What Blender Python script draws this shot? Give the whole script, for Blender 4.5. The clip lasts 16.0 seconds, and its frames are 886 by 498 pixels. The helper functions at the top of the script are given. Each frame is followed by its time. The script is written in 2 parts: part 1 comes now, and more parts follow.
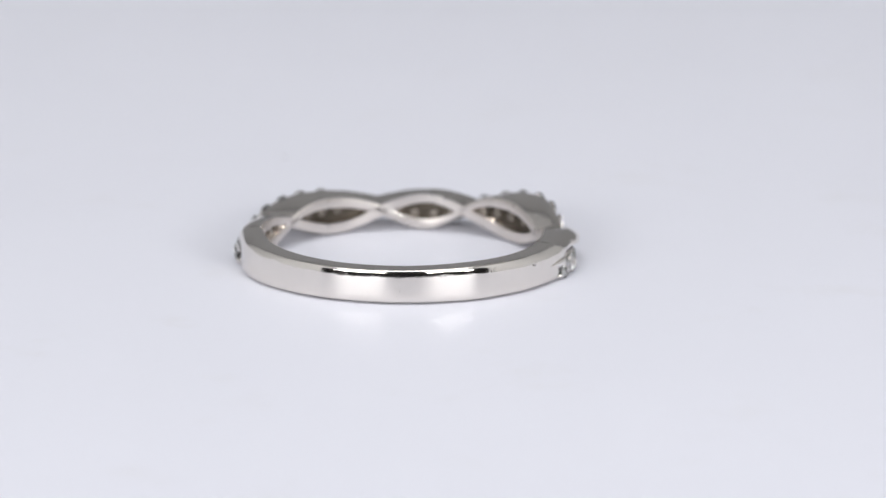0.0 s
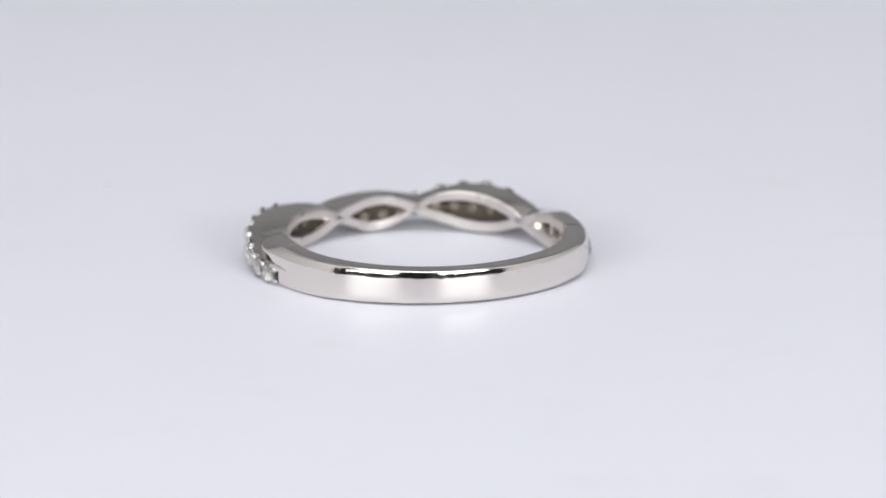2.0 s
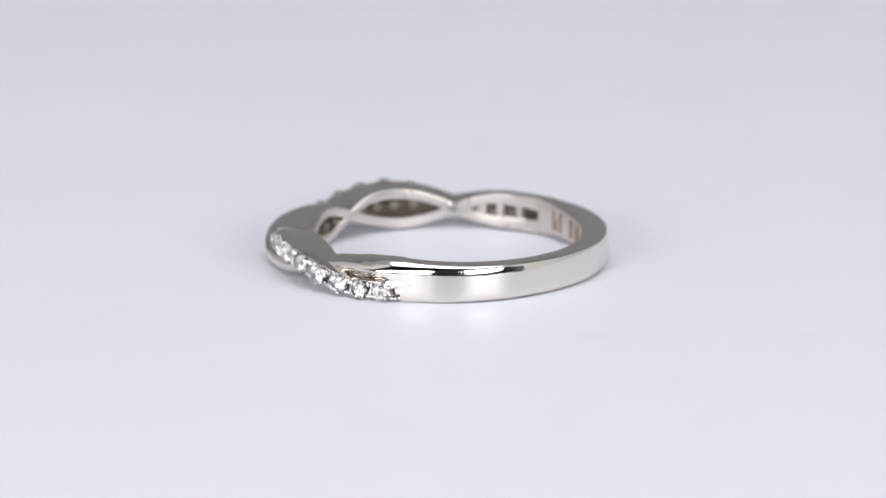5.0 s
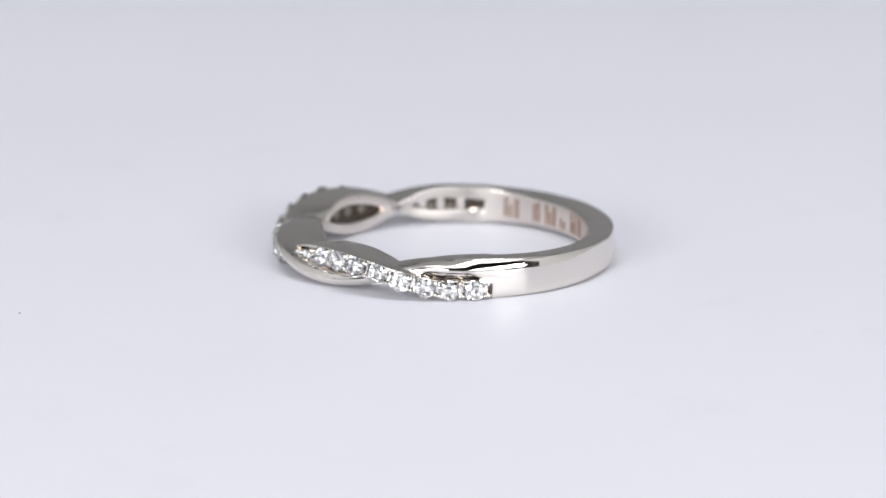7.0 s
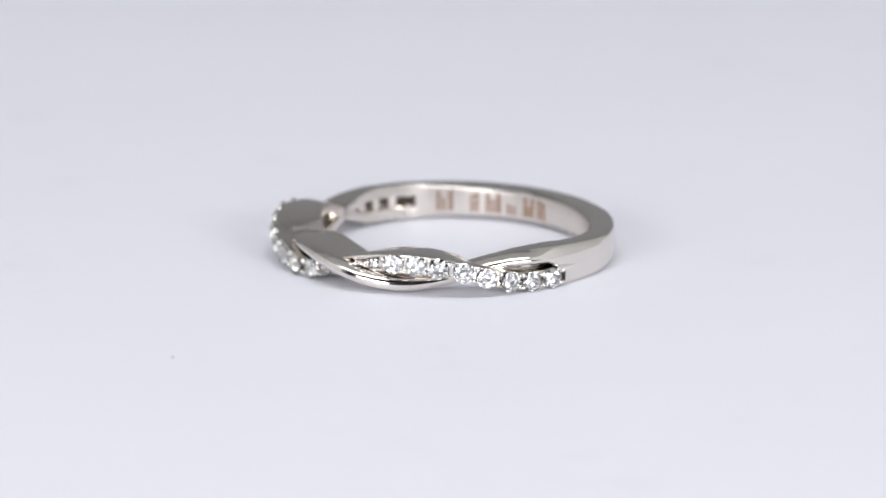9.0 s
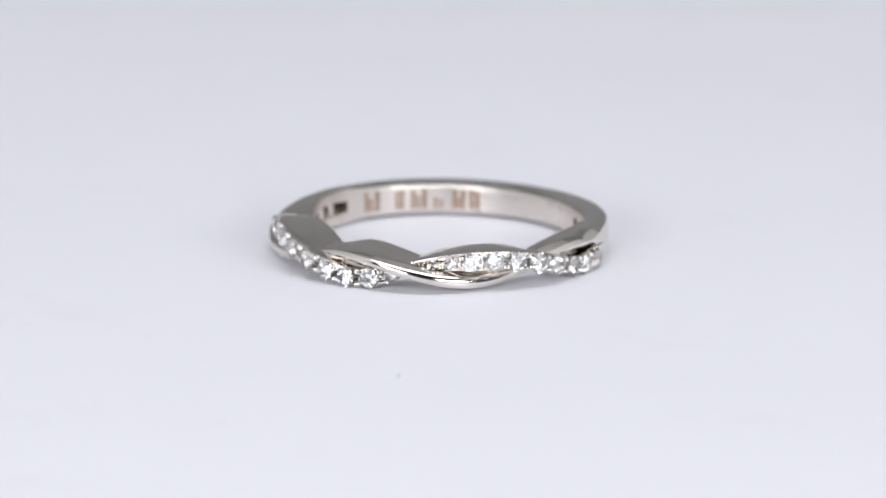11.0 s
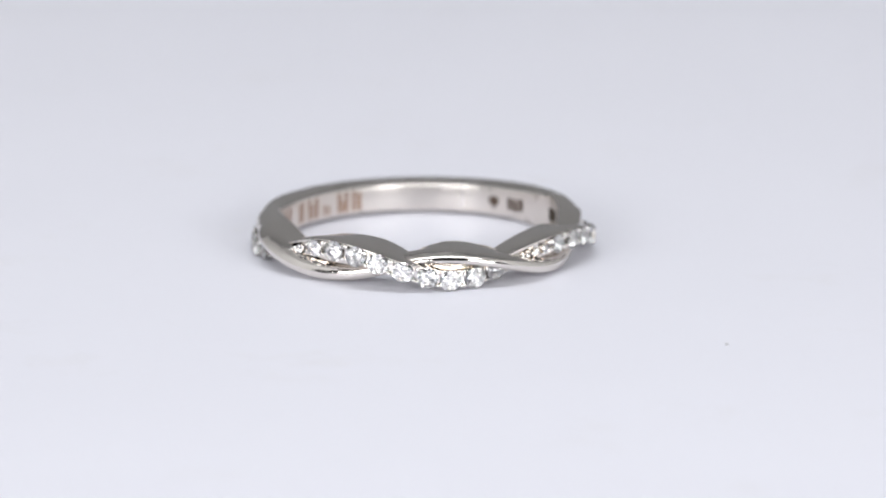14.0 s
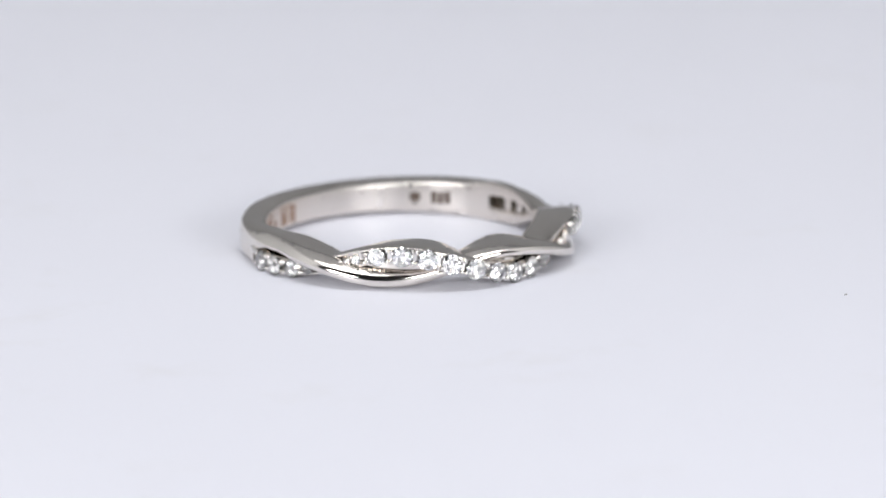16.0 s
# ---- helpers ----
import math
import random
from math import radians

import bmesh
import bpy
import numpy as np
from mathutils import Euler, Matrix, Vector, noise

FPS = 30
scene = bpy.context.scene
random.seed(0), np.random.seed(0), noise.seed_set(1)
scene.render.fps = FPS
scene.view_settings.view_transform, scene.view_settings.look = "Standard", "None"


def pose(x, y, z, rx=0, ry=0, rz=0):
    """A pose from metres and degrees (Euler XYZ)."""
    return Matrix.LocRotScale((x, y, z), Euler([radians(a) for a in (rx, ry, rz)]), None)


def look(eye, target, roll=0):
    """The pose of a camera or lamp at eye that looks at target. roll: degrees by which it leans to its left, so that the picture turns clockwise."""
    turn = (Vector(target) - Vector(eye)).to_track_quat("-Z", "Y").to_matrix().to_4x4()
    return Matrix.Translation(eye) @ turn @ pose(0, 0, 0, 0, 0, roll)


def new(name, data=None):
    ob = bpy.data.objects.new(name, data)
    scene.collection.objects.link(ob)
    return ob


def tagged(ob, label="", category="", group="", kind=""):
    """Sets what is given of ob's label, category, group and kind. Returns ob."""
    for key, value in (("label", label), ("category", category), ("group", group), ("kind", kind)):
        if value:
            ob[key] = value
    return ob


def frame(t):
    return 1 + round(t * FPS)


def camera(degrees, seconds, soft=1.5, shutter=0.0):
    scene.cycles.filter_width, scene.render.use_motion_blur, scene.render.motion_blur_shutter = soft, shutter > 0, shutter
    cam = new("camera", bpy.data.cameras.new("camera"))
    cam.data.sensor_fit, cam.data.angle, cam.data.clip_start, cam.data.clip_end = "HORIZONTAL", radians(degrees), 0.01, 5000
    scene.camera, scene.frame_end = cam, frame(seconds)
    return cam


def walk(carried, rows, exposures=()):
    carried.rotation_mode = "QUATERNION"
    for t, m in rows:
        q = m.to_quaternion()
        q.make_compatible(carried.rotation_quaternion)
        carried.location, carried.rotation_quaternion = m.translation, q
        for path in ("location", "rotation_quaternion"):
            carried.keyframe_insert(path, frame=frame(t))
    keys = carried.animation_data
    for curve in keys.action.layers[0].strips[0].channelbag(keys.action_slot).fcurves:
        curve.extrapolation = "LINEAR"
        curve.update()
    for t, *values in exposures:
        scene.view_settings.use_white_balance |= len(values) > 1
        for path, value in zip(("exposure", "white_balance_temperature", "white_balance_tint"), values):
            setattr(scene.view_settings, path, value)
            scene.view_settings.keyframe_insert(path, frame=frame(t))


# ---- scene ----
FOV = 9.527
TURN = 14.4                      # degrees a second, counter-clockwise from above
AXIS = (0.00004, 0.0)            # the turntable's axis
RING = (-0.00072, -0.00127)      # the ring's centre on the turntable at the start
cam = camera(FOV, 16.0, 1.5)
walk(cam, [(0, pose(0.00143, -0.30467, 0.07904, 75.526, 0, 0)),
           (16, pose(0.00143, -0.30467, 0.07904, 75.526, 0, 0))],
     exposures=((0, 0.0), (4, 0.01), (9, 0.05), (12.5, 0.07), (16, 0.07)))
cam.data.dof.use_dof = True
cam.data.dof.focus_distance = 0.3035
cam.data.dof.aperture_fstop = 37

# ---- world and lights ----
world = bpy.data.worlds.new("room_dark")
world.use_nodes = True
world.node_tree.nodes["Background"].inputs[0].default_value = (0.05, 0.052, 0.06, 1)
world.node_tree.nodes["Background"].inputs[1].default_value = 0.2
scene.world = world
LED_POWER = 1.42


def area_lamp(name, eye, target, sx, sy, watts, colour):
    data = bpy.data.lights.new(name, "AREA")
    data.shape, data.size, data.size_y, data.energy, data.color = "RECTANGLE", sx, sy, watts, colour
    ob = new(name, data)
    ob.matrix_world = look(eye, target)
    return tagged(ob, kind="structure")


area_lamp("led_panel_light", (0, -0.09, 0.546), (0, -0.0899999, 0), 0.50, 0.22, LED_POWER, (0.97, 0.98, 1.0))
for side in (-1, 1):
    area_lamp("front_panel_light", (side * 0.235, -0.400, 0.150), (0, 0, 0.0), 0.24, 0.12, 1.10, (0.98, 0.985, 1.0))

# ---- materials ----


def material(name):
    m = bpy.data.materials.new(name)
    m.use_nodes = True
    n = m.node_tree
    return m, n, n.nodes["Principled BSDF"]


def noise_node(n, scale, detail=4, rough=0.5):
    c = n.nodes.new("ShaderNodeTexCoord")
    t = n.nodes.new("ShaderNodeTexNoise")
    t.inputs["Scale"].default_value, t.inputs["Detail"].default_value, t.inputs["Roughness"].default_value = scale, detail, rough
    n.links.new(c.outputs["Object"], t.inputs["Vector"])
    return t


def ramp(n, source, a, b, pa=0.3, pb=0.7):
    r = n.nodes.new("ShaderNodeValToRGB")
    r.color_ramp.elements[0].position, r.color_ramp.elements[1].position = pa, pb
    r.color_ramp.elements[0].color, r.color_ramp.elements[1].color = (*a, 1), (*b, 1)
    n.links.new(source, r.inputs[0])
    return r


def bump(n, source, strength, distance, bsdf):
    b = n.nodes.new("ShaderNodeBump")
    b.inputs["Strength"].default_value, b.inputs["Distance"].default_value = strength, distance
    n.links.new(source, b.inputs["Height"])
    n.links.new(b.outputs[0], bsdf.inputs["Normal"])


def metal(name, colour, rough_a, rough_b, scale=900, relief=0.03):
    m, n, b = material(name)
    b.inputs["Metallic"].default_value = 1
    big, fine = noise_node(n, scale * 0.35, 3), noise_node(n, scale * 4, 4)
    c = ramp(n, big.outputs[0], tuple(v * 0.97 for v in colour), colour)
    n.links.new(c.outputs[0], b.inputs["Base Color"])
    r = ramp(n, fine.outputs[0], (rough_a,) * 3, (rough_b,) * 3)
    smear = noise_node(n, scale * 0.9, 6, 0.65)
    wear = ramp(n, smear.outputs[0], (0, 0, 0), (rough_b,) * 3, 0.50, 0.75)
    total = n.nodes.new("ShaderNodeMath")
    total.operation = "ADD"
    n.links.new(r.outputs[0], total.inputs[0])
    n.links.new(wear.outputs[0], total.inputs[1])
    n.links.new(total.outputs[0], b.inputs["Roughness"])
    # broad waves left by the polishing wheel, and finer ripples on them
    ripple = n.nodes.new("ShaderNodeMath")
    ripple.operation = "MULTIPLY_ADD"
    ripple.inputs[1].default_value = 0.20
    n.links.new(smear.outputs[0], ripple.inputs[0])
    n.links.new(big.outputs[0], ripple.inputs[2])
    bump(n, ripple.outputs[0], relief, 0.0002, b)
    return m


def matte(name, colour, rough=0.7, scale=60, spread=0.02, spec=0.3, relief=0.05):
    m, n, b = material(name)
    t = noise_node(n, scale, 5)
    c = ramp(n, t.outputs[0], tuple(max(0, v - spread) for v in colour), colour)
    n.links.new(c.outputs[0], b.inputs["Base Color"])
    b.inputs["Roughness"].default_value = rough
    b.inputs["Specular IOR Level"].default_value = spec
    fine = noise_node(n, scale * 12, 3)
    bump(n, fine.outputs[0], relief, 0.0005, b)
    return m


def glow(name, colour, strength):
    m, n, b = material(name)
    b.inputs["Base Color"].default_value = (0.8, 0.8, 0.8, 1)
    b.inputs["Emission Color"].default_value = (*colour, 1)
    b.inputs["Emission Strength"].default_value = strength
    return m


POLISHED = metal("polished_white_gold", (0.80, 0.757, 0.71), 0.04, 0.10, 900, 0.45)
BRIGHT_TIPS = metal("burnished_white_gold", (0.88, 0.85, 0.82), 0.05, 0.10, 1.5, 0.02)
# darker than the metal itself: shade of the deep openings put into the colour
CAVITY_SHADE = metal("cavity_shade_gold", (0.115, 0.098, 0.080), 0.4, 0.55, 1200, 0.1)
# a paler step of that dark, for stone backs and band end faces
DULL = metal("dull_gold", (0.27, 0.24, 0.21), 0.45, 0.6, 1200, 0.1)
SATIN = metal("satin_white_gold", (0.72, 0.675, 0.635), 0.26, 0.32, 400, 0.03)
ENGRAVED = matte("brown_engraving", (0.36, 0.26, 0.205), 0.6, 2500, 0.09)
OXIDE = matte("dark_oxide", (0.11, 0.082, 0.066), 0.6, 3000, 0.02)
BOARD = matte("white_gloss_board", (0.798, 0.801, 0.868), 0.42, 35, 0.012, 0.17, 0.01)
BACKDROP = matte("grey_backdrop_cloth", (0.29, 0.29, 0.295), 0.9, 300, 0.04)
_n = BOARD.node_tree
_smudge = noise_node(_n, 130, 6, 0.62)
_warm = ramp(_n, _smudge.outputs[0], (1, 1, 1), (0.965, 0.958, 0.94), 0.60, 0.78)
_mix = _n.nodes.new("ShaderNodeMix")
_mix.data_type, _mix.blend_type = "RGBA", "MULTIPLY"
_mix.inputs[0].default_value = 1
_b = _n.nodes["Principled BSDF"]
_n.links.new(_b.inputs["Base Color"].links[0].from_socket, _mix.inputs[6])
_n.links.new(_warm.outputs[0], _mix.inputs[7])
_n.links.new(_mix.outputs[2], _b.inputs["Base Color"])
FABRIC = matte("white_tent_fabric", (0.80, 0.80, 0.80), 0.85, 400, 0.05)
PLASTER = matte("dark_grey_paint", (0.075, 0.074, 0.073), 0.9, 8, 0.05)
DUST = matte("grey_dust", (0.42, 0.41, 0.40), 0.9, 3000, 0.1)
DARK = matte("black_plastic", (0.03, 0.03, 0.032), 0.45, 300, 0.01)

DIAMOND, _n, _b = material("clear_diamond")
_b.inputs["Base Color"].default_value = (0.97, 0.97, 0.965, 1)
_b.inputs["Transmission Weight"].default_value = 1
_b.inputs["IOR"].default_value = 2.3
_b.inputs["Roughness"].default_value = 0.07

# ---- building helpers ----


def part(name, bm, mat, parent, label="", sharp=32, smooth=True):
    me = bpy.data.meshes.new(name)
    bmesh.ops.recalc_face_normals(bm, faces=bm.faces)
    bm.to_mesh(me)
    bm.free()
    me.materials.append(mat)
    if smooth:
        me.shade_smooth()
        me.set_sharp_from_angle(angle=radians(sharp))
    else:
        me.shade_flat()
    ob = new(name, me)
    ob.parent = parent
    return tagged(ob, label)


def empty(name, at=(0, 0, 0)):
    ob = new(name)
    ob.empty_display_size = 0.002
    ob.location = at
    return ob


def box(bm, x0, y0, z0, x1, y1, z1, bevel=0.0):
    v = bmesh.ops.create_cube(bm, size=1)["verts"]
    for p in v:
        p.co = Vector(((x0 + x1) / 2 + p.co.x * (x1 - x0), (y0 + y1) / 2 + p.co.y * (y1 - y0), (z0 + z1) / 2 + p.co.z * (z1 - z0)))
    if bevel:
        edges = {e for p in v for e in p.link_edges}
        bmesh.ops.bevel(bm, geom=list(edges), offset=bevel, segments=2, affect="EDGES", profile=0.6)


def rounded(corners, cuts=5):
    """A closed outline in the plane from corners (x, y, radius)."""
    out = []
    k = len(corners)
    for i, (x, y, rad) in enumerate(corners):
        p, a, b = Vector((x, y)), Vector(corners[i - 1][:2]), Vector(corners[(i + 1) % k][:2])
        if rad <= 0:
            out.append((x, y))
            continue
        u, w = (a - p).normalized(), (b - p).normalized()
        d0, d1 = min(rad, (a - p).length * 0.48), min(rad, (b - p).length * 0.48)
        s, e = p + u * d0, p + w * d1
        for j in range(cuts + 1):
            f = j / cuts
            q = s * (1 - f) ** 2 + p * 2 * f * (1 - f) + e * f * f
            out.append((q.x, q.y))
    return out


def sweep(angles, section):
    """A closed solid along an arc: section(degrees) gives the outline as (radius, height)."""
    bm = bmesh.new()
    rows = []
    for th in angles:
        c, s = math.cos(radians(th)), math.sin(radians(th))
        rows.append([bm.verts.new((r * U * c, r * U * s, z * U)) for r, z in section(th)])
    k = len(rows[0])
    for a, b in zip(rows, rows[1:]):
        for i in range(k):
            bm.faces.new((a[i], a[(i + 1) % k], b[(i + 1) % k], b[i]))
    bm.faces.new(rows[0])
    bm.faces.new(rows[-1][::-1])
    return bm


def arc(a, b, step):
    k = max(2, int(abs(b - a) / step) + 1)
    return [a + (b - a) * i / (k - 1) for i in range(k)]


# ---- the place: a turntable in a small light tent, closed round by dark walls ----


def slab(name, size, mat, label):
    bm = bmesh.new()
    box(bm, *size)
    ob = part(name, bm, mat, None, label, smooth=False)
    return tagged(ob, kind="structure")


slab("floor", (-0.50, -0.66, -0.060, 0.50, 0.46, -0.030), PLASTER, "dark grey tabletop under the light tent")
slab("ceiling", (-0.50, -0.66, 0.72, 0.50, 0.46, 0.74), PLASTER, "dark grey cover over the light tent")
slab("wall_north", (-0.50, 0.46, -0.060, 0.50, 0.48, 0.74), PLASTER, "dark grey wall behind the light tent")
slab("wall_south", (-0.50, -0.68, -0.060, 0.50, -0.66, 0.74), PLASTER, "dark grey wall behind the lamp")
slab("wall_east", (0.50, -0.68, -0.060, 0.52, 0.48, 0.74), PLASTER, "dark grey side wall")
slab("wall_west", (-0.52, -0.68, -0.060, -0.50, 0.48, 0.74), PLASTER, "dark grey side wall")


def light_tent():
    t = empty("light_tent", (0, 0, -0.030))
    zt = 0.58
    for name, s in (("back_panel", (-0.32, 0.36, 0.004, 0.32, 0.364, zt)),
                    ("side_panel", (-0.324, -0.20, 0.004, -0.32, 0.36, zt)),
                    ("side_panel", (0.32, -0.20, 0.004, 0.324, 0.36, zt)),
                    ("top_panel", (-0.32, -0.20, zt, 0.32, 0.36, zt + 0.004)),
                    ("base_panel", (-0.32, -0.20, 0.0, 0.32, 0.36, 0.004))):
        bm = bmesh.new()
        box(bm, *s)
        part(name, bm, BACKDROP if name == "back_panel" else FABRIC, t, smooth=False)
    bm = bmesh.new()
    box(bm, -0.26, -0.20, zt - 0.002, 0.26, 0.03, zt - 0.0002, 0.0005)
    part("lamp_housing", bm, FABRIC, t, "slim LED panel housing")
    return tagged(t, "white fabric light tent with an open front", "light tent")


def turntable():
    t = empty("turntable", (*AXIS, -0.026))
    k = 128
    prof = [(0.0, 0.012), (0.055, 0.012), (0.058, 0.014), (0.170, 0.014), (0.172, 0.016), (0.172, 0.0245), (0.1705, 0.026), (0.0, 0.026)]
    bm = bmesh.new()
    rows = []
    for r, z in prof:
        if r == 0:
            rows.append([bm.verts.new((0, 0, z))])
        else:
            rows.append([bm.verts.new((r * math.cos(2 * math.pi * i / k), r * math.sin(2 * math.pi * i / k), z)) for i in range(k)])
    for a, b in zip(rows, rows[1:]):
        for i in range(k):
            j = (i + 1) % k
            if len(a) == 1:
                bm.faces.new((a[0], b[i], b[j]))
            elif len(b) == 1:
                bm.faces.new((a[i], b[0], a[j]))
            else:
                bm.faces.new((a[i], b[i], b[j], a[j]))
    part("plate", bm, BOARD, t, "glossy white round plate")
    bm = bmesh.new()
    bmesh.ops.create_cone(bm, cap_ends=True, segments=64, radius1=0.075, radius2=0.07, depth=0.0118)
    bmesh.ops.translate(bm, verts=bm.verts, vec=(0, 0, 0.0059))
    part("base", bm, FABRIC, t, "white turntable base")
    for x, y, k in ((-0.00868, 0.02472, 1.0),):
        bm = bmesh.new()
        bmesh.ops.create_icosphere(bm, subdivisions=1, radius=0.00009 * k)
        bm.transform(Matrix.Translation((x, y, 0.02603)) @ Matrix.Diagonal((1.3, 0.8, 0.6, 1)))
        part("dust_speck", bm, DUST, t, "grey speck of dust")
    return tagged(t, "glossy white display turntable carrying the ring", "turntable")


def panel_lamp(side):
    """An LED panel on a stand, beside and behind the camera, turned down to the turntable."""
    at = Vector((side * 0.2364, -0.4024, -0.030))
    t = empty("panel_lamp", at)
    m = Matrix.Translation(-at) @ look((side * 0.2364, -0.4024, 0.1509), (0, 0, 0))
    bm = bmesh.new()
    box(bm, -0.125, -0.065, 0.002, 0.125, 0.065, 0.020, 0.003)
    bm.transform(m)
    part("housing", bm, DARK, t, "black plastic housing")
    bm = bmesh.new()
    box(bm, -0.008, -0.040, 0.0078, 0.008, -0.028, 0.180, 0.001)
    part("stand", bm, DARK, t)
    bm = bmesh.new()
    box(bm, -0.045, -0.07, 0.0, 0.045, 0.03, 0.0078, 0.001)
    part("foot", bm, DARK, t)
    return tagged(t, "black LED panel lamp on a tall stand", "lamp", "panel lamps")


def video_camera():
    """The camera that films the ring: its dark front shows in the polished metal."""
    t = empty("video_camera", (0.00143, -0.36, -0.030))
    m = Matrix.Translation((-0.00143, 0.36, 0.030)) @ pose(0.00143, -0.30467, 0.07904, 75.526, 0, 0)
    bm = bmesh.new()
    box(bm, -0.062, -0.042, 0.050, 0.062, 0.040, 0.100, 0.008)
    bm.transform(m)
    part("body", bm, DARK, t, "black camera body")
    bm = bmesh.new()
    bmesh.ops.create_cone(bm, cap_ends=True, segments=48, radius1=0.032, radius2=0.035, depth=0.046)
    bmesh.ops.translate(bm, verts=bm.verts, vec=(0, 0, 0.029))
    bm.transform(m)
    part("lens_barrel", bm, DARK, t, "black lens barrel")
    bm = bmesh.new()
    box(bm, -0.010, -0.030, 0.006, 0.010, -0.010, 0.088, 0.001)
    part("post", bm, DARK, t)
    bm = bmesh.new()
    box(bm, -0.05, -0.06, 0.0, 0.05, 0.03, 0.0058, 0.001)
    part("foot", bm, DARK, t)
    return tagged(t, "black video camera on a short stand", "camera")


light_tent()
panel_lamp(-1)
panel_lamp(1)
video_camera()
TURNTABLE = turntable()

# ---- the ring; lengths in units of its outer radius ----
U = 0.01015
END_A, END_B = 186.0, -28.0      # where the plain band meets the twist
MID, PERIOD = 79.0, 92.0
SWING, HALF = 0.0625, 0.0575


def inner_r(th):
    """The inside of the twist: deepest at its middle."""
    f = min(1.0, abs(th - MID) / 106.0)
    return 0.705 + 0.130 * f ** 2.2



def held(th):
    return min(max(th, MID - PERIOD), MID + PERIOD)


def phase(th):
    return 2 * math.pi * (held(th) - 56.0) / PERIOD


def stone_z(th, skew=0.19):
    p = phase(th)
    s = -math.sin(p - skew * (1 + math.cos(p)))
    return (SWING if s > 0 else 0.053 + 0.011 * math.exp(-((th - 84) / 22) ** 2)) * s + 0.024 * max(0.0, s) * math.exp(-((th - 33) / 30) ** 2)


def low_end(th):
    """The end with the longer shoulder lies a little lower."""
    d = (th - MID + 180) % 360 - 180
    f = min(1.0, max(0.0, (-d - 66) / 16.0)) * min(1.0, max(0.0, (150 + d) / 35.0))
    return 0.012 * f


def plain_z(th):
    return SWING * math.sin(phase(th)) - low_end(th)


def stone_r(th):
    return 0.968 + 0.030 * math.cos(phase(th)) + 0.018 * min(1.0, max(0.0, (abs(th - MID) - 80) / 12))


def past(th):
    """0 in the twist, rising to 1 where it runs into the plain band."""
    f = min(1.0, max(0.0, abs(th - MID) - PERIOD + 6) / 20.0)
    return f * f * (3 - 2 * f)


def settle(th):
    """0 at the end of the twist with the longer shoulder, 1 over the rest of it."""
    return min(1.0, max(0.0, (th + 20) / 50.0))


def shoulder(th):
    """How far the outside draws in where the plain band meets the twist."""
    d = (th - MID + 180) % 360 - 180
    f = min(1.0, max(0.0, (abs(d) - 107) / 24.0))
    return (0.027 if d > 0 else 0.017) * (1 - f * f * (3 - 2 * f))


def slot(th):
    """1 where a slot opens under the plain strand, next to the plain band."""
    f = min(1.0, max(0.0, (abs(th - MID) - 80) / 13.0))
    return f * f * (3 - 2 * f)


def pocket(th):
    """1 where the inside opens wider behind the last stones."""
    f = min(1.0, max(0.0, (abs(th - MID) - 93) / 9.0))
    return f * f * (3 - 2 * f)


def near(th, at, width):
    """A smooth hump, 1 high."""
    return math.exp(-((th - at) / width) ** 2)


def plain_r(th):
    return 0.955 - 0.045 * math.cos(phase(th)) + (0.0452 - shoulder(th)) * max(past(th), 0.7 * (1 - settle(th)))


def plain_section(th):
    r, z, g, q = plain_r(th), plain_z(th), past(th), inner_r(th)
    p = phase(th)
    lag = 0.18 * math.exp(-((th - 72) / 24) ** 2)
    zi = SWING * math.sin(p - lag * (1 + math.cos(p))) * 1.28 * (1 - g) + z * g
    up, low, k = 0.030 + 0.0285 * g + 0.014 * near(th, 103, 8) - 0.007 * near(th, 80, 12) - 0.013 * near(th, 162, 10), 0.030 - 0.015 * pocket(th), max(g, 1 - settle(th))
    rise = 0.020 * math.exp(-((th - 33) / 22) ** 2) + 0.014 * math.exp(-((th - 125) / 22) ** 2) - 0.011 * math.exp(-((th - 86) / 20) ** 2)
    shut = min(1.0, max(0.0, (abs(th - MID) - 98) / 8.0))
    lift = 0.012 * slot(th) - 0.040 * shut * shut * (3 - 2 * shut)
    return rounded([(q, zi - low, 0.012), (r - 0.040, z - 0.050 + lift, 0.01), (r, z - 0.035 + lift, 0.03 * (1 - 0.7 * slot(th))),
                    (r, z + 0.010 - 0.0145 * k + rise * 0.6, 0.03 - 0.012 * k),
                    (r - 0.060 + 0.045 * k, z + 0.037 - 0.0095 * k + rise, 0.012 + 0.006 * k),
                    (r - 0.100 + 0.055 * k, z + 0.042 + 0.0115 * k + rise, 0.012),
                    (r - 0.104 + 0.029 * k, z + 0.0425 + 0.0155 * k + rise, 0.010),
                    (q + 0.012 * k, zi + up, 0.014), (q, zi + up - 0.004 * k, 0.006)])


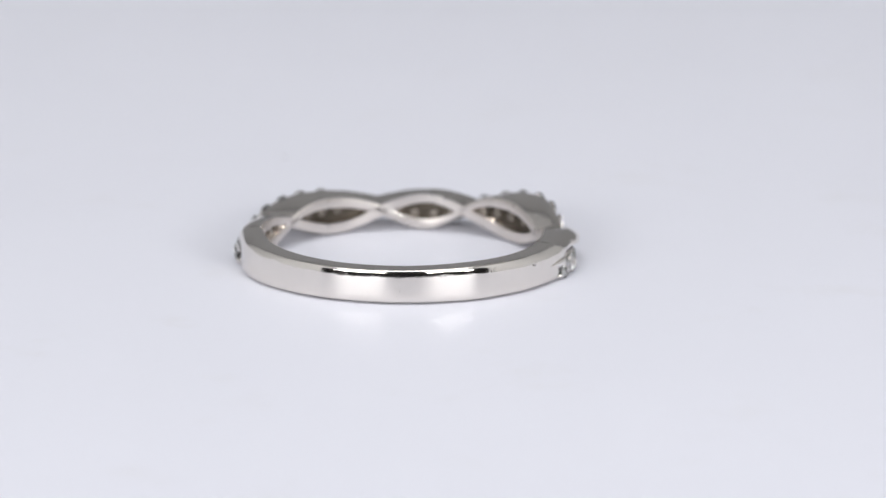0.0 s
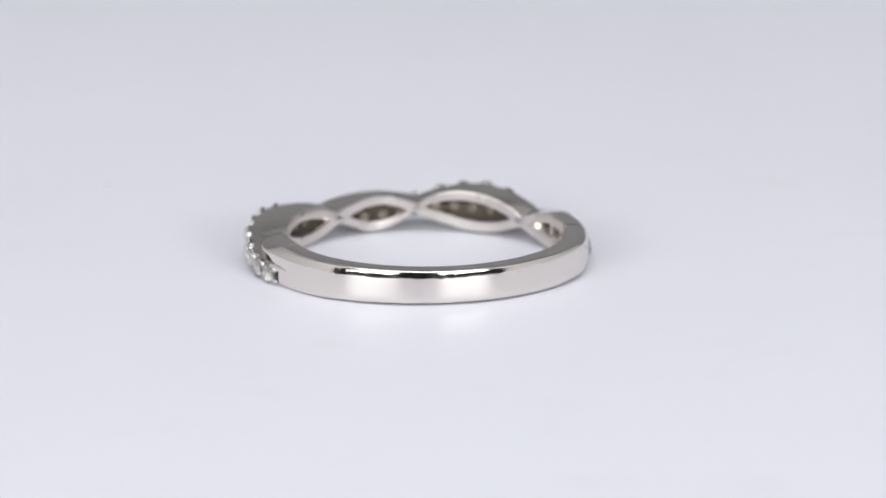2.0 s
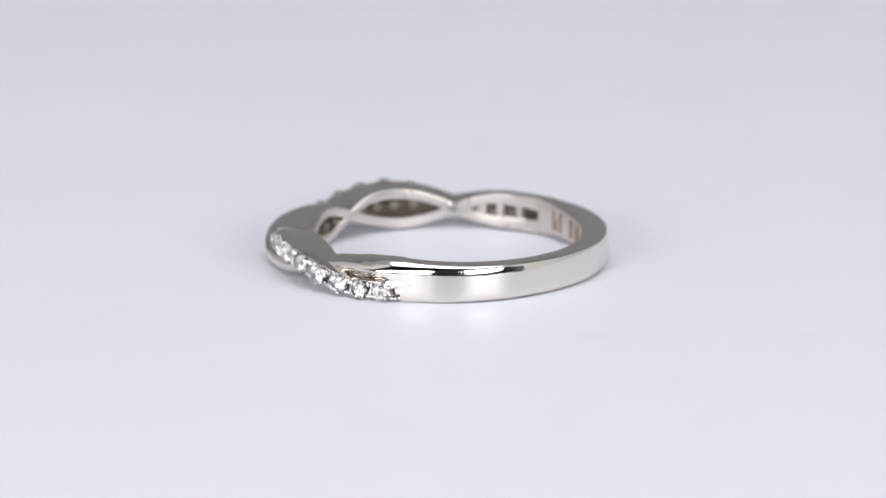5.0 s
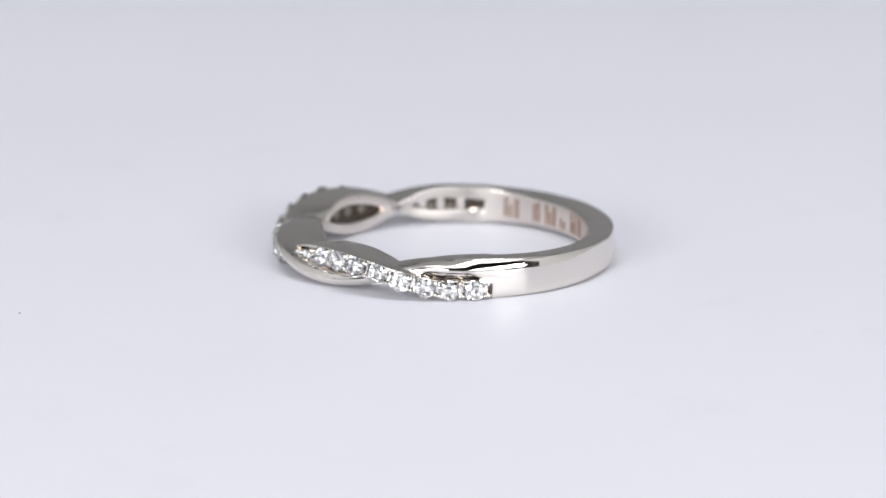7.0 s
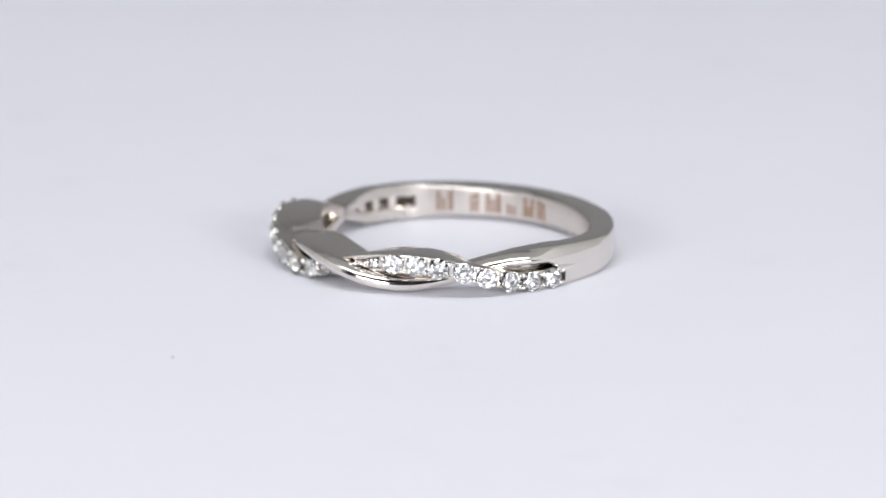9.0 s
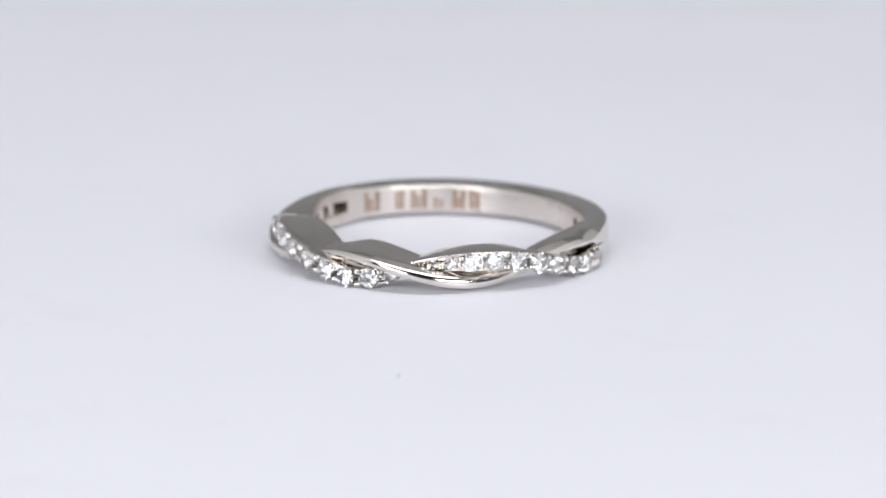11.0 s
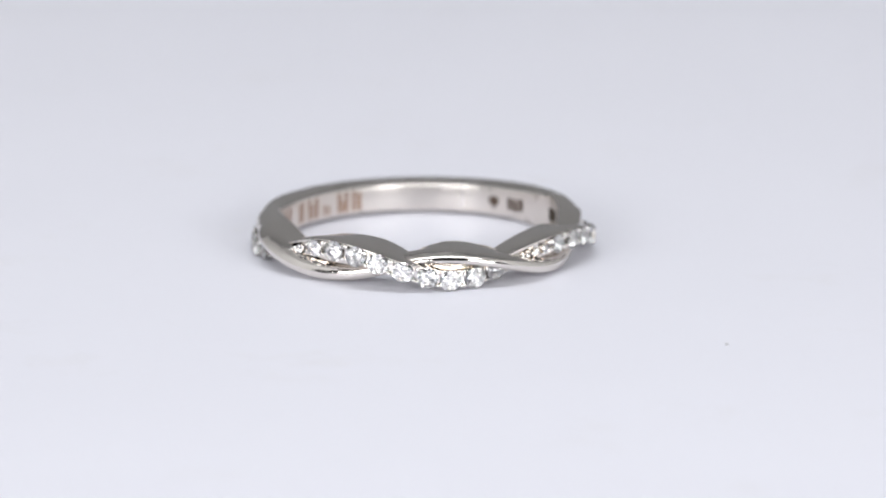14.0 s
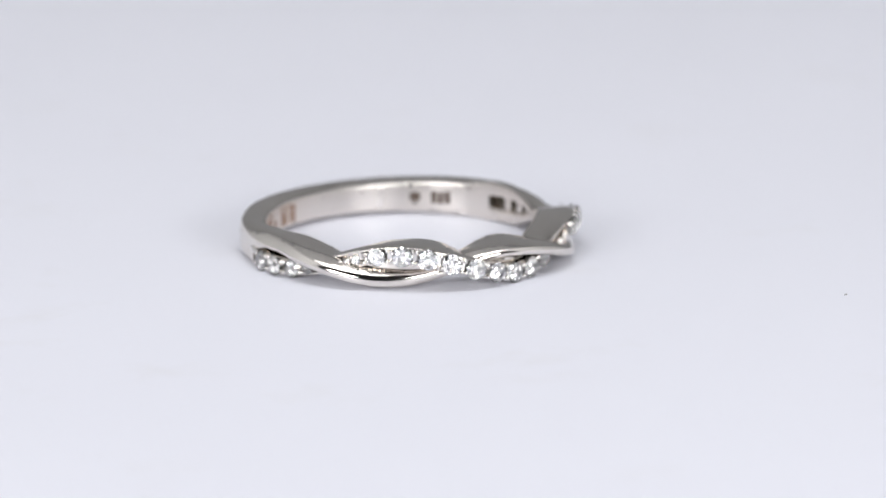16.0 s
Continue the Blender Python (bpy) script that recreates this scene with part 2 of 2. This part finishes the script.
def stone_section(th):
    r, z, g, q = stone_r(th), stone_z(th), past(th), inner_r(th)
    zi = stone_z(th, 0.30 + 0.14 * math.exp(-((th - 52) / 24) ** 2)) * (1.28 - 0.08 * math.exp(-((th - 33) / 22) ** 2)) * (1 - g) + z * g
    top = zi + 0.030 - 0.017 * near(th, 63, 13) - 0.017 * near(th, 155, 12) + 0.010 * near(th, 168, 6) - 0.015 * pocket(th)
    e, d = 0.050, 0.022
    return rounded([(q, zi - 0.030 - 0.026 * g, 0.012), (r - 0.07, z - 0.055, 0.008), (r - d, z - e, 0.004), (r - d, z - e + 0.014, 0.003),
                    (r - 0.060, z - 0.027, 0), (r - 0.060, z + 0.027, 0), (r - d, z + e - 0.018, 0.003), (r - d, z + e - 0.005, 0.004),
                    (r - 0.07, z + 0.054, 0.008), (q, top, 0.012)], 3)


def strip_section(th):
    q, e = inner_r(th) + 0.045, 0.026 + 0.022 * abs(math.sin(phase(th)))
    return rounded([(q, -e, 0.004), (0.890, -e, 0.004), (0.890, e, 0.004), (q, e, 0.004)], 2)


def band_half(th):
    f = min(1.0, abs(((th - 259 + 180) % 360) - 180) / 74.0)
    return 0.098 + 0.022 * f ** 2.2 - low_end(th)


def wave(th):
    """The faint unevenness that hand polishing leaves on the outside."""
    a = radians(th)
    return 0.0007 * math.sin(15 * a + 0.6) + 0.0005 * math.sin(22 * a + 2.0)


def band_section(th):
    f = min(1.0, abs(((th - 259 + 180) % 360) - 180) / 74.0)
    h, k, s3 = band_half(th), 1 - 0.85 * f ** 5, f ** 3
    a = 1.0 - shoulder(th) + wave(th) * (1 - f ** 4)
    return rounded([(0.840, -h + 0.024 * k, 0.012), (0.84 + 0.048 * k, -h, 0.012), (a - 0.030, -h, 0.012), (a - 0.009, -h + 0.007, 0.010), (a + 0.001, -h + 0.034, 0.018),
                    (a - 0.0005, h - 0.050 - 0.012 * s3, 0.014), (a - 0.0078 - 0.0072 * s3, h - 0.009 - 0.021 * s3, 0.008 + 0.010 * s3),
                    (a - 0.022 - 0.023 * s3, h - 0.001 - 0.003 * s3, 0.008), (a - 0.060 - 0.015 * s3, h, 0.010),
                    (0.84 + 0.048 * k, h, 0.012), (0.840, h - 0.024 * k, 0.012)], 4)


def brilliant():
    """A round brilliant of diameter 1, its girdle at height 0."""
    bm = bmesh.new()
    def circle(r, z, k, off):
        return [bm.verts.new((r * math.cos(2 * math.pi * (i + off) / k), r * math.sin(2 * math.pi * (i + off) / k), z)) for i in range(k)]
    tab, star, gir, low, cul = circle(0.28, 0.155, 8, 0), circle(0.385, 0.095, 8, 0.5), circle(0.5, 0.012, 16, 0), circle(0.5, -0.012, 16, 0), bm.verts.new((0, 0, -0.43))
    pav = circle(0.20, -0.285, 8, 0.5)
    bm.faces.new(tab)
    for i in range(8):
        j = (i + 1) % 8
        bm.faces.new((tab[i], star[i], tab[j]))
        bm.faces.new((star[i - 1], star[i], tab[i]))
        a, b, c = gir[2 * i], gir[2 * i + 1], gir[(2 * i + 2) % 16]
        bm.faces.new((star[i], a, b))
        bm.faces.new((star[i], b, c))
        bm.faces.new((star[i - 1], gir[2 * i], star[i]))
        la, lb, lc = low[2 * i], low[2 * i + 1], low[(2 * i + 2) % 16]
        bm.faces.new((pav[i], lb, la))
        bm.faces.new((pav[i], lc, lb))
        bm.faces.new((pav[i - 1], pav[i], la))
        bm.faces.new((cul, pav[i], pav[i - 1]))
    for i in range(16):
        bm.faces.new((gir[i], low[i], low[(i + 1) % 16], gir[(i + 1) % 16]))
    return bm


def bead():
    """A claw tip: a short round post with a domed end, 1 wide, its dome at the top."""
    bm = bmesh.new()
    rows = []
    for r, z in ((0.42, -1.3), (0.46, -0.2), (0.50, 0.05), (0.44, 0.26), (0.25, 0.42)):
        rows.append([bm.verts.new((r * math.cos(math.pi * i / 4), r * math.sin(math.pi * i / 4), z)) for i in range(8)])
    for a, b in zip(rows, rows[1:]):
        for i in range(8):
            bm.faces.new((a[i], a[(i + 1) % 8], b[(i + 1) % 8], b[i]))
    bm.faces.new(rows[0][::-1])
    bm.faces.new(rows[-1])
    return bm


def outward(th, r, z, lift=0.0):
    """A pose on the ring with its own z axis pointing away from the ring's axis."""
    c, s = math.cos(radians(th)), math.sin(radians(th))
    m = Matrix(((-s, 0, c), (c, 0, s), (0, 1, 0))).to_4x4()
    return Matrix.Translation(((r + lift) * c * U, (r + lift) * s * U, z * U)) @ m


def piece(name, mesh, parent, m, scale):
    ob = new(name, mesh)
    ob.parent = parent
    ob.matrix_basis = m @ Matrix.Diagonal((scale[0] * U, scale[1] * U, scale[2] * U, 1))
    return ob


RUNS = (([179.7, 171.2, 163.4, 155.0, 147.0, 138.8, 131.0, 123.0, 116.0], [1.0] * 7 + [0.95, 0.45]),
        ([101.0, 94.6, 86.9, 78.0, 70.2, 62.0, 53.7, 45.7, 37.0, 28.0, 20.8], [0.5, 0.85] + [1.0] * 7 + [0.88, 0.45]),
        ([-22.0, -13.8, -5.8, 1.2], [1.0, 1.0, 0.9, 0.6]))


def wedding_band():
    ring = empty("ring")
    band = part("shank", sweep(arc(END_A, 360 + END_B, 1.0), band_section), POLISHED, ring, "plain polished white gold shank")
    plain = part("plain_strand", sweep(arc(END_B - 0.3, END_A + 0.3, 0.6), plain_section), POLISHED, ring, "smooth polished white gold strand")
    strand = part("stone_strand", sweep(arc(END_B - 0.3, END_A + 0.3, 0.6), stone_section), POLISHED, ring, "white gold strand set with diamonds")
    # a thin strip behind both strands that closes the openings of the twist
    # its dark inner colour stands for the shade deep in those openings
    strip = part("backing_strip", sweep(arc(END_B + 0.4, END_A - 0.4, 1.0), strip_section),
                 CAVITY_SHADE, ring, "white gold strip behind the strands, coloured dark for the shade there")
    for ob in (band, plain, strand, strip):
        w = ob.modifiers.new("weighted", "WEIGHTED_NORMAL")
        w.keep_sharp = True
    gem = bpy.data.meshes.new("diamond")
    bm = brilliant()
    bmesh.ops.recalc_face_normals(bm, faces=bm.faces)
    bm.to_mesh(gem)
    bm.free()
    gem.materials.append(DIAMOND)
    claw = bpy.data.meshes.new("claw")
    bm = bead()
    bmesh.ops.recalc_face_normals(bm, faces=bm.faces)
    bm.to_mesh(claw)
    bm.free()
    claw.materials.append(BRIGHT_TIPS)
    claw.shade_smooth()
    bridge = bpy.data.meshes.new("claw_bridge")
    bm = bmesh.new()
    box(bm, -0.5, -0.5, -0.7, 0.5, 0.5, 0.3, 0.12)
    bm.to_mesh(bridge)
    bm.free()
    bridge.materials.append(BRIGHT_TIPS)
    dome = claw.copy()
    dome.name = "stone_back"
    dome.materials.clear()
    dome.materials.append(DULL)
    rng = random.Random(4)
    for angles, sizes in RUNS:
        for th, k in zip(angles, sizes):
            d = 0.122 * k
            m = outward(th, stone_r(th) - 0.002 + 0.02 * (1 - k), stone_z(th) - 0.005) @ pose(0, 0, 0, rng.uniform(-4, 4), rng.uniform(-4, 4), rng.uniform(0, 45))
            piece("diamond", gem, strand, m, (d, d, d))
        for i in range(len(angles) + 1):
            if i == 0:
                th, k = angles[0] + (angles[0] - angles[1]) * 0.5, sizes[0]
            elif i == len(angles):
                th, k = angles[-1] + (angles[-1] - angles[-2]) * 0.5, sizes[-1] * 0.6
            else:
                th, k = (angles[i] + angles[i - 1]) / 2, min(sizes[i], sizes[i - 1])
            for side, step in ((-1, -1), (-1, 1), (1, -1), (1, 1)):
                a = th + step * 0.62
                z = stone_z(a) - 0.006 + side * 0.034 * (0.35 + 0.65 * k) * (1.0 if 0 < i < len(angles) or k > 0.9 else 0.4)
                piece("claw", claw, strand, outward(a, stone_r(a), z, -0.014), (0.023, 0.030, 0.038))
            if 0 < i < len(angles):
                piece("claw_bridge", bridge, strand, outward(th, stone_r(th), stone_z(th) - 0.006, -0.040), (0.030, 0.060 * k, 0.05))
    # pointed claws that reach over the ends of the plain band, and a bead at each tip of the stone rows
    def spike(th0, th1, z0, z1):
        bm = bmesh.new()
        ends = []
        for th, z, k in ((th0, z0, 1.0), ((th0 + th1) / 2, (z0 + z1) / 2, 0.75), (th1, z1, 0.08)):
            m = outward(th, 1.005 - shoulder(th), z)
            ends.append([bm.verts.new(m @ Vector((0, a * 0.021 * k * U, b * U))) for a, b in ((-1, -0.035), (-0.8, 0.006 * k), (0, 0.012 * k), (0.8, 0.006 * k), (1, -0.035))])
        for a, b in zip(ends, ends[1:]):
            for i in range(5):
                bm.faces.new((a[i], a[(i + 1) % 5], b[(i + 1) % 5], b[i]))
        bm.faces.new(ends[0])
        bm.faces.new(ends[-1][::-1])
        part("pointed_claw", bm, BRIGHT_TIPS, strand)
    spike(181.6, 190.4, stone_z(182) + 0.042, stone_z(182) + 0.046)
    spike(-23.6, -32.4, stone_z(-24) + 0.042, stone_z(-24) + 0.046)
    for th in (110.6, 108.2, 104.2, 106.2, 16.6, 14.6, 5.0, 7.0):
        piece("claw", claw, strand, outward(th, stone_r(th), stone_z(th)), (0.026, 0.026, 0.032))
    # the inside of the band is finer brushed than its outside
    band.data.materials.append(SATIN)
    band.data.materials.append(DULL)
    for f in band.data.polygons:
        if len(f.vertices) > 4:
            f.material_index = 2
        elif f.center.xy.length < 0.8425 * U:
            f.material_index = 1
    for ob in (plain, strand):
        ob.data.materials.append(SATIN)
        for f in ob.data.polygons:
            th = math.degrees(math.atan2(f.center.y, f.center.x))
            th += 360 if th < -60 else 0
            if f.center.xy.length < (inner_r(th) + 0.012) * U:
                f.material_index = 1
    strip.data.materials.append(POLISHED)
    for f in strip.data.polygons:
        if f.center.xy.length > 0.884 * U:
            f.material_index = 1
    # the backs of the stones show as small domes on the strip
    for angles, sizes in RUNS:
        for th, k in zip(angles, sizes):
            if k > 0.8 and END_B + 8 < th < END_A - 8:
                z = min(0.028, max(-0.024, stone_z(th) * 0.55))
                m = outward(th, inner_r(th) + 0.045, z) @ pose(0, 0, 0, 180, 0, 0)
                piece("stone_back", dome, strip, m, (0.066, 0.066, 0.045))
    # bars between the square pockets behind the last stones at each end
    for angles in ((176.0, 167.6, 159.2), (-18.0, -9.8, -2.0)):
        for th in angles:
            def bar(t):
                return rounded([(inner_r(th) + 0.022, -0.040, 0.004), (0.885, -0.040, 0.004), (0.885, 0.040, 0.004), (inner_r(th) + 0.022, 0.040, 0.004)], 2)
            part("gallery_bar", sweep(arc(th - 1.6, th + 1.6, 0.8), bar), SATIN, strip, "satin white gold bar")
    # pits and dust on the outside of the band
    for th, z, k in ((252.4, -0.03, 0.7), (268, -0.022, 0.9), (302.3, -0.02, 0.7), (317, 0.042, 1.3)):
        bm = bmesh.new()
        bmesh.ops.create_icosphere(bm, subdivisions=1, radius=0.006 * k * U)
        bm.transform(outward(th, 0.9995 + wave(th), z) @ Matrix.Diagonal((1, 1, 0.25, 1)))
        part("dust_speck", bm, DUST, band, "grey speck of dust")
    # engraved marks on the inside of the band
    def mark(th0, th1, z0, z1, mat):
        def sec(th):
            return [(0.846, z0), (0.8385, z0), (0.8385, z1), (0.846, z1)]
        part("engraving", sweep(arc(th0, th1, 1.0), sec), mat, band, "brown engraved mark", smooth=False)
    for th0, wide, tall in ((-36.6, 1.6, 1), (-38.8, 1.5, 0.65), (-41.4, 2.0, 1), (-50.4, 1.4, 0.9), (-52.3, 1.7, 1), (-57.0, 1.8, 1), (-59.3, 1.4, 0.7), (-61.4, 2.1, 1),
                            (-66.4, 1.3, 0.55), (-68.6, 1.5, 0.45), (-74.0, 1.9, 1), (-76.2, 1.2, 0.6), (-77.5, 1.8, 1), (-81.0, 1.8, 1), (-83.3, 2.0, 0.9)):
        mark(th0, th0 - wide, -0.055, -0.055 + 0.118 * tall, ENGRAVED)
    for th0, wide, z0, z1 in ((-139.4, 1.4, -0.016, 0.026), (-140.8, 1.8, -0.040, 0.034), (-142.6, 1.4, -0.016, 0.026), (-148.4, 2.2, -0.038, 0.036),
                              (-151.2, 2.2, -0.042, 0.030), (-154.0, 2.4, -0.036, 0.038)):
        mark(th0, th0 - wide, z0, z1, OXIDE)
    return tagged(ring, "twisted white gold band with small diamonds on a turntable", "ring")


WEDDING_BAND = wedding_band()


def motions():
    base = [(t, Matrix.Translation((*AXIS, 0)) @ pose(0, 0, 0, 0, 0, TURN * t)) for t in range(17)]
    walk(TURNTABLE, [(t, m @ pose(0, 0, -0.026)) for t, m in base])
    tilt = pose(0, 0, 0, 0, 0, MID) @ pose(0, 0, 0, 0, -0.66, 0) @ pose(0, 0, 0, 0, 0, -MID)
    walk(WEDDING_BAND, [(t, m @ pose(RING[0], RING[1], 0.00118) @ tilt) for t, m in base])


motions()
